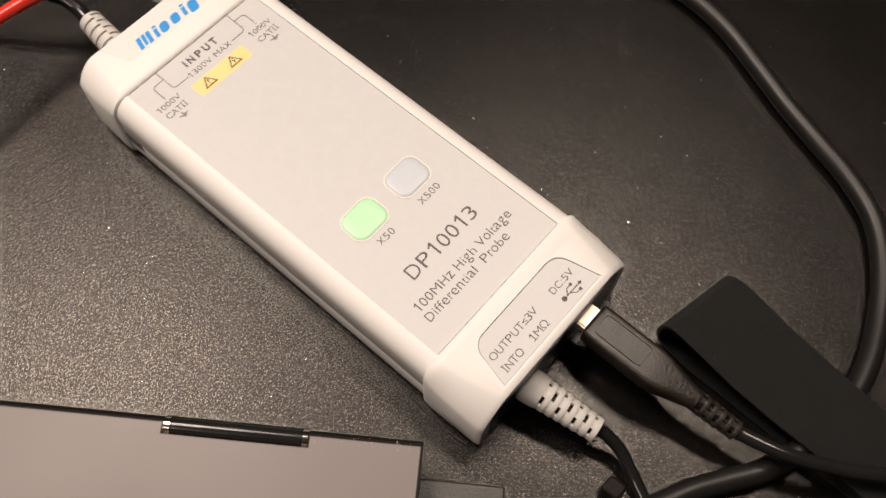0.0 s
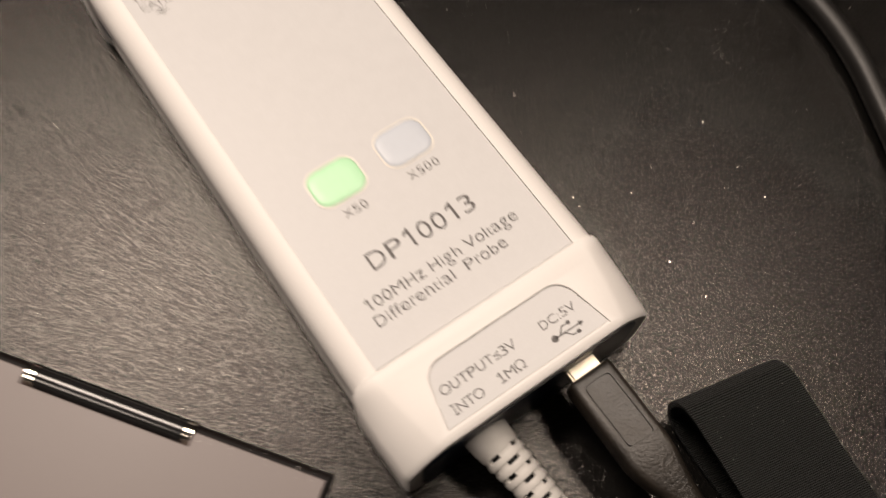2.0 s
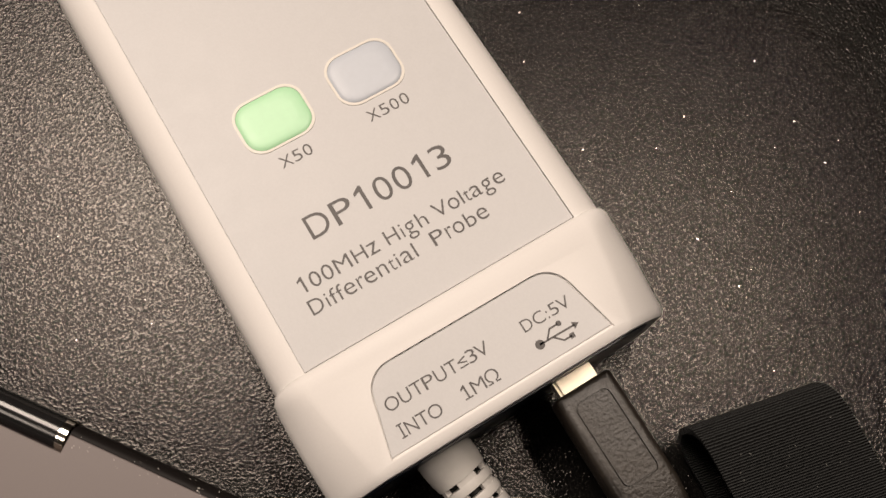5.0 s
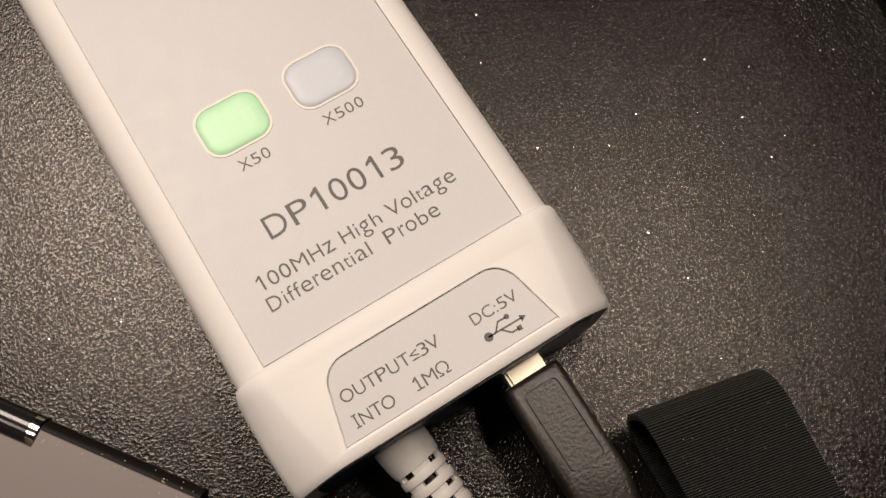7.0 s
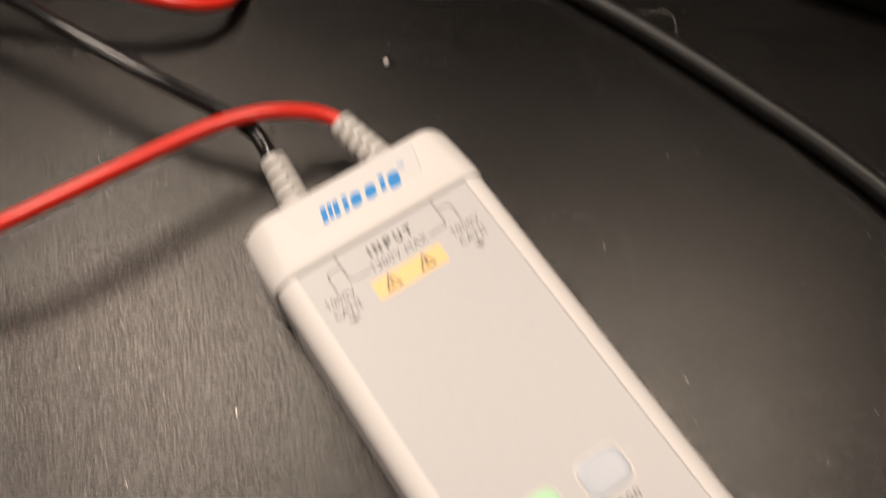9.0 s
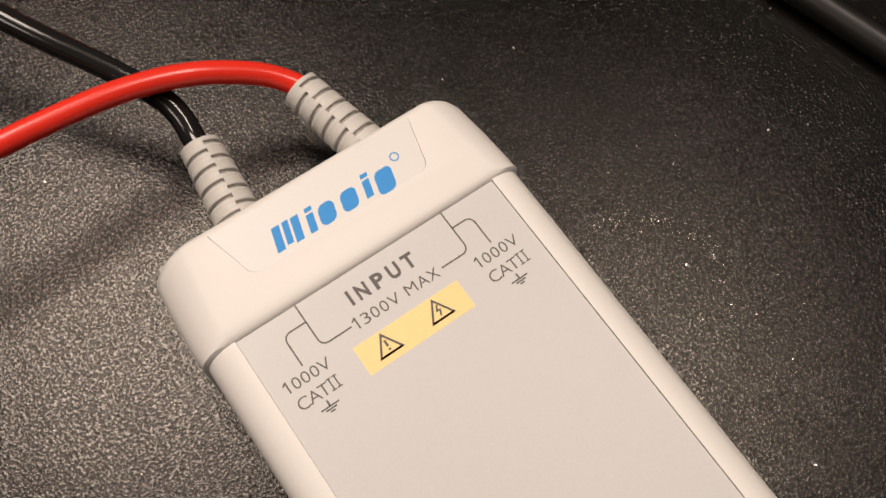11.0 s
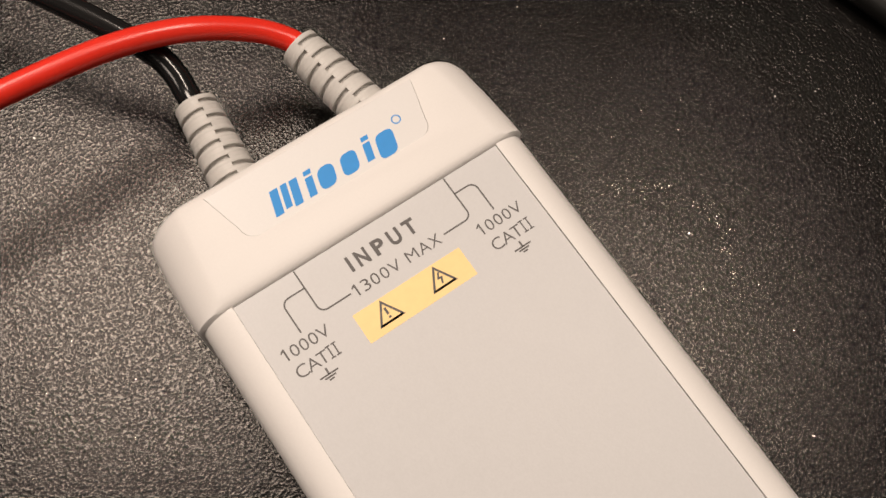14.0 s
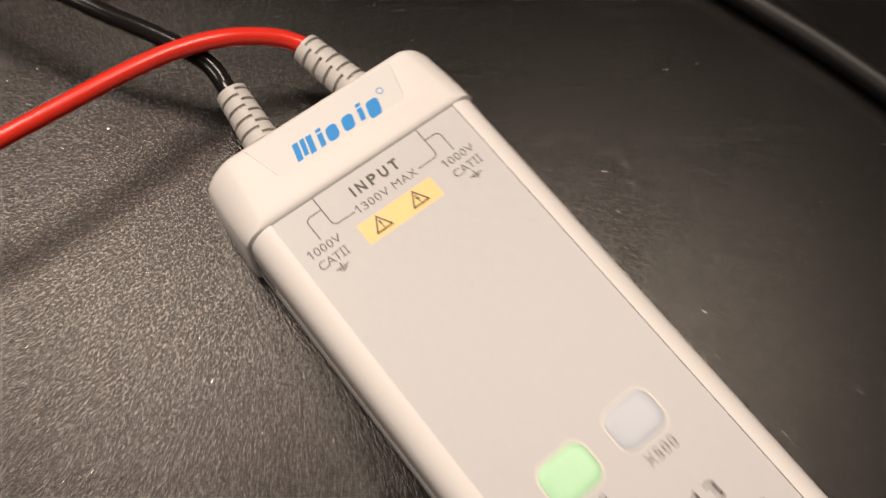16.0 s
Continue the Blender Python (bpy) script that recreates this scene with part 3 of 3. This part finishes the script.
plug = part("plug", loft([plug_section(*s) for s in (
    (-82.0, 12.0, 4.6, 11.2, 16.8, 1.2), (-82.3, 12.0, 5.0, 10.8, 17.2, 1.2), (-83.0, 12.0, 5.1, 10.6, 17.4, 1.2), (-101.0, 11.8, 5.1, 10.6, 17.4, 1.2),
    (-104.0, 11.8, 4.8, 10.8, 17.2, 1.4), (-110.0, 12.2, 3.4, 11.0, 16.6, 1.8), (-114.5, 12.6, 2.6, 11.2, 16.0, 2.0))]), MOULD, usb, "black moulded plug with a raised frame")
groove = part("cutter", ring(round_rect(8.7, -98.6, 15.0, -84.2, 1.0), 0.22, 17.0, 18.0), MOULD)
carve(plug, groove)
strain_relief(usb, (12.6, -114.0, 13.6), (13.5, -126.3, 11.6), 3.1, 2.7, 5, 1.25, 0.6, 0, MOULD, 34, BLACK)
part("cable", tube([(13.4, -125.2, 11.8), (13.8, -128, 11.6), (16.3, -138.5, 12.4), (21.3, -149, 12.0), (28.2, -159.5, 11.0), (48, -182, 6.0), (80, -205, 3.2), (125, -205, 3.2), (165, -180, 3.2)], 1.9, 16), BLACK_GLOSS, usb)

power = thing("power_cable", "thick black rubber cable curving across the desk", "cable")
part("cable", tube([(60, 230, 3.2), (79, 150, 3.2), (92.5, 112, 3.2), (99.5, 92.5, 3.2), (106.0, 74, 3.2), (111.6, 55, 3.2), (116.4, 37, 3.2), (121.2, 18, 3.2), (125.2, -4, 3.2), (126.9, -24, 3.2),
                    (126.6, -40, 3.2), (123.3, -55, 3.2), (117.2, -70, 3.2), (111.2, -84, 3.2), (106.2, -98, 3.2), (101.5, -111, 3.2), (94.5, -123, 3.2), (83.7, -132, 3.2), (69.8, -139, 3.2),
                    (55, -143.5, 4.2), (40, -145, 4.75), (26, -143, 4.75), (13, -138, 3.8), (3.6, -131.5, 3.2), (-7, -125, 3.2), (-30, -116, 3.2), (-52, -125, 3.2), (-80, -150, 3.2)], 3.1, 16), BLACK, power)


# ---- webbing strap ----


def webbing(line, wide, left, right, thick):
    """A ribbon along a line of (way, height): its edges run from left to right points."""
    bm = bmesh.new()
    uv = bm.loops.layers.uv.new()
    rows, run, last = [], 0.0, None
    for s, z, tilt in line:
        a, b = left(s), right(s)
        p, q = Vector((*a, z)), Vector((*b, z + tilt))
        run += (p - last).length if last else 0
        last = p
        rows.append((p, q, run))
    grid = []
    n = 6
    for k, (p, q, run) in enumerate(rows):
        prev, nxt = rows[max(k - 1, 0)], rows[min(k + 1, len(rows) - 1)]
        ahead = ((nxt[0] + nxt[1]) - (prev[0] + prev[1])).normalized()
        normal = (q - p).cross(ahead).normalized() * thick / 2
        grid.append([[(bm.verts.new(p.lerp(q, j / n) + f * normal), wide * j / n, run) for j in range(n + 1)] for f in (1, -1)])

    def quad(*vs):
        face = bm.faces.new([v[0] for v in vs])
        for loop, v in zip(face.loops, vs):
            loop[uv].uv = (v[1] * MM, v[2] * MM)

    for a, b in zip(grid, grid[1:]):
        for f in (0, 1):
            for j in range(n):
                quad(a[f][j], a[f][j + 1], b[f][j + 1], b[f][j])
        for j in (0, n):
            quad(a[0][j], b[0][j], b[1][j], a[1][j])
    for end in (grid[0], grid[-1]):
        for j in range(n):
            quad(end[0][j], end[0][j + 1], end[1][j + 1], end[1][j])
    return bm


def lerp2(a, b):
    return lambda s: (a[0] + (b[0] - a[0]) * s, a[1] + (b[1] - a[1]) * s)


strap = thing("cable_strap", "black woven hook-and-loop strap folded in a loop on the desk", "strap")
fold = [(1.6, 0.9, 0), (1.0, 0.9, 0), (0.5, 0.9, 0), (0.25, 1.2, 0), (0.10, 2.6, 0.4), (0.03, 5.2, 1.0), (0.0, 8.5, 1.8), (0.0, 11.5, 2.4), (0.015, 13.8, 2.9), (0.05, 15.2, 3.2),
        (0.11, 15.3, 3.4), (0.25, 13.6, 3.6), (0.5, 10.4, 3.6), (0.75, 9.1, 2.6), (0.95, 8.8, 1.4), (1.1, 8.6, 0.8), (1.3, 7.0, 0.6), (1.6, 3.0, 0.4)]
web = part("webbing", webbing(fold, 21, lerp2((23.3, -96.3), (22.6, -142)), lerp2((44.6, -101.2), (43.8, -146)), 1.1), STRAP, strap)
dust_spots = random.Random(4)
bm = bmesh.new()
for k in range(36):
    u, v = dust_spots.uniform(0.12, 0.55), dust_spots.random()
    za = 17.7 - 13.7 * u
    p = Vector((23.3 + 21.2 * v, -96.3 - 45.7 * u - 4.5 * v, za + 3.7 * v))
    s = dust_spots.uniform(0.04, 0.09)
    d = Vector((dust_spots.uniform(-1, 1), dust_spots.uniform(-1, 1), 0.15)).normalized()
    add_box(bm, p, (d, d.cross(Vector((0, 0, 1))), (0, 0, 1)), (s * dust_spots.uniform(1, 4), s * 0.6, s * 0.5))
tagged(part("lint", bm, LINT, strap, "pale lint specks", smooth=False), kind="stuff")

# ---- laptop ----
laptop = thing("laptop", "closed taupe grey laptop with a shiny black hinge barrel", "laptop")
LIDZ = 19.3
c0, edge, back = Vector((-40.7, -70.6)), Vector((-59.7, 83.7)).normalized(), Vector((-0.814, -0.581))


def on_lid(u, v):
    """u along the rear edge from the corner, v inwards from it."""
    p = c0 + u * edge + v * back
    return (p.x, p.y)


EDGE = 1.4
lid_shape = [on_lid(0.5, EDGE), on_lid(27.2, EDGE), on_lid(27.2, 4.25), on_lid(62.6, 4.25), on_lid(62.6, EDGE), on_lid(300, EDGE), on_lid(300, 200), on_lid(0.5, 200)]
part("lid", prism(lid_shape, LIDZ - 5.5, LIDZ, bevel=0.2), LID, laptop, "taupe grey painted lid", smooth=False)


def rounded_edge(u0, u1):
    """A stretch of the rounded rear edge of the lid, coloured dark for the curve's shade."""
    pts = [(EDGE, LIDZ - 5.4), (EDGE, LIDZ - 0.06)] + [(EDGE - 0.15 - 1.6 * math.sin(radians(a)), LIDZ - 2.41 + 2.35 * math.cos(radians(a))) for a in range(0, 121, 12)]
    return loft([[(*on_lid(u, v), z) for v, z in pts] for u in (u0, u1)])


for u0, u1 in ((0.0, 27.2), (62.6, 300)):
    part("rear_edge", rounded_edge(u0, u1), LID_EDGE, laptop, "dark rounded rear edge, the curve's shade in its colour")
side = [on_lid(0.0, EDGE), on_lid(0.45, EDGE), on_lid(0.45, 200), on_lid(0.0, 200)]
part("side_edge", prism(side, LIDZ - 5.4, LIDZ - 0.1), LID_EDGE, laptop, "dark lid edge", smooth=False)
base_shape = [on_lid(-20.6, 7.0), on_lid(300, 7.0), on_lid(300, 200), on_lid(-20.6, 200)]
part("base", prism(base_shape, 1.0, 10.0, bevel=0.5), MOULD, laptop, "dark grey-black base", smooth=False)
part("spine", prism([on_lid(1.5, 1.2), on_lid(300, 1.2), on_lid(300, 8), on_lid(1.5, 8)], 4.0, LIDZ - 5.6), LID_EDGE, laptop, smooth=False)
for fu, fv in ((-12, 20), (280, 20), (-12, 180), (280, 180)):
    part("foot", prism(arc(*on_lid(fu, fv), 4, 0, 345, 16), 0.0, 1.2), LID_EDGE, laptop)
hinge = part("hinge_barrel", tube([(*on_lid(28.2, 1.8), LIDZ - 2.3), (*on_lid(61.6, 1.8), LIDZ - 2.3)], 2.4, 28, 1), BLACK_GLOSS, laptop, "shiny black hinge barrel")
for u in (27.5, 60.9):
    part("hinge_ring", tube([(*on_lid(u, 1.8), LIDZ - 2.3), (*on_lid(u + 1.4, 1.8), LIDZ - 2.3)], 2.5, 28, 1), CHROME, hinge, "chrome ring")

specks = random.Random(11)
bm = bmesh.new()
for k in range(40):
    u, v, size = specks.uniform(1, 26), specks.uniform(-0.1, 3.0), 0.03 + 0.07 * specks.random() ** 2
    z = LIDZ if v > EDGE - 0.15 else LIDZ - 2.41 + 2.35 * math.sqrt(max(0.0, 1 - ((EDGE - 0.15 - v) / 1.6) ** 2))
    d = Vector((specks.uniform(-1, 1), specks.uniform(-1, 1), 0)).normalized()
    add_box(bm, (*on_lid(u, v), z), (d, d.cross(Vector((0, 0, 1))), (0, 0, 1)), (size * specks.uniform(0.7, 1.8), size * 0.6, size * 0.5))
tagged(part("dust", bm, DUST, laptop, "pale dust specks on the lid edge", smooth=False), kind="stuff")

# ---- things at the rim of the view ----
case = thing("black_case", "glossy black flat case at the edge of the desk", "case")
along, across = Vector((15, -22, 0)).normalized(), Vector((22, 15, 0)).normalized()
bm = bmesh.new()
add_box(bm, Vector((166, 49.5, 9)) + 10 * along + 70 * across, (along, across, (0, 0, 1)), (95, 70, 9))
bmesh.ops.bevel(bm, geom=bm.edges[:], offset=2.0, segments=3, affect="EDGES")
part("body", bm, BLACK_GLOSS, case)
bm = bmesh.new()
add_box(bm, Vector((166, 49.5, 18.4)) + 10 * along + 70 * across, (along, across, (0, 0, 1)), (91, 64, 0.4))
part("top_panel", bm, LID, case, "grey top panel")
cap = thing("blue_cap", "small dark blue plastic cap on the desk", "cap")
part("body", prism(arc(158.5, -26.0, 5.5, 0, 345, 24), 0, 9, bevel=1.2), material("dark_blue_plastic", (0.015, 0.012, 0.16), 0.35), cap)
# plain dark block of unknown kind
clip = thing("dark_block", "small dark brown block on the desk", "clip")
part("body", prism(round_rect(-18.4, -114.5, -13.6, -109.2, 1.2), 0, 6, bevel=0.8), LID_EDGE, clip)

# ---- crumbs and dust ----
bm = bmesh.new()
bmesh.ops.create_icosphere(bm, subdivisions=2, radius=0.9, matrix=Matrix.Translation((35.6, 109.2, 0.6)))
for v in bm.verts:
    v.co += 0.18 * noise.noise_vector(v.co * 1.7)
tagged(part("crumb", bm, RIM, None, "small white crumb on the black desk"), category="crumb")

flecks = random.Random(7)
bm = bmesh.new()


def fleck(x, y, size):
    turn = flecks.uniform(0, math.pi)
    d = Vector((math.cos(turn), math.sin(turn), 0))
    add_box(bm, (x, y, size * 0.35), (d, d.cross(Vector((0, 0, 1))), (0, 0, 1)), (size * flecks.uniform(0.5, 1.3), size * flecks.uniform(0.3, 0.6), size * 0.35))


for k in range(260):
    fleck(flecks.uniform(32, 175), flecks.uniform(-125, 165), 0.03 + 0.15 * flecks.random() ** 3)
for k in range(80):
    fleck(flecks.uniform(-110, -34), flecks.uniform(-40, 150), 0.05 + 0.08 * flecks.random() ** 3)
# grazed dusty patches
for x0, y0, x1, y1, bow, count in ((43, 43, 59, 20, 5, 110), (97, -37, 107, -27, 3, 80), (56, 22, 50, 12, 1, 30), (96, 70, 104, 60, 2, 30)):
    for k in range(count):
        t = flecks.random()
        off = flecks.gauss(0, 1.0)
        nx, ny = (y1 - y0), -(x1 - x0)
        n = math.hypot(nx, ny)
        fleck(x0 + (x1 - x0) * t + (bow * math.sin(math.pi * t) + off) * -nx / n, y0 + (y1 - y0) * t + (bow * math.sin(math.pi * t) + off) * -ny / n, 0.02 + 0.05 * flecks.random() ** 2)
tagged(part("desk_dust", bm, DUST, None, "fine white dust specks on the black desk", smooth=False), category="dust", kind="stuff")
hair = tagged(part("hair", tube([(109, 84, 0.3), (111, 79, 4), (112.5, 76, 6.6), (113, 72, 6.4), (112, 68, 2.5), (113, 62, 0.2)], 0.05, 5), DUST, None, "fine pale fibre lying over the black cable"), category="fibre")
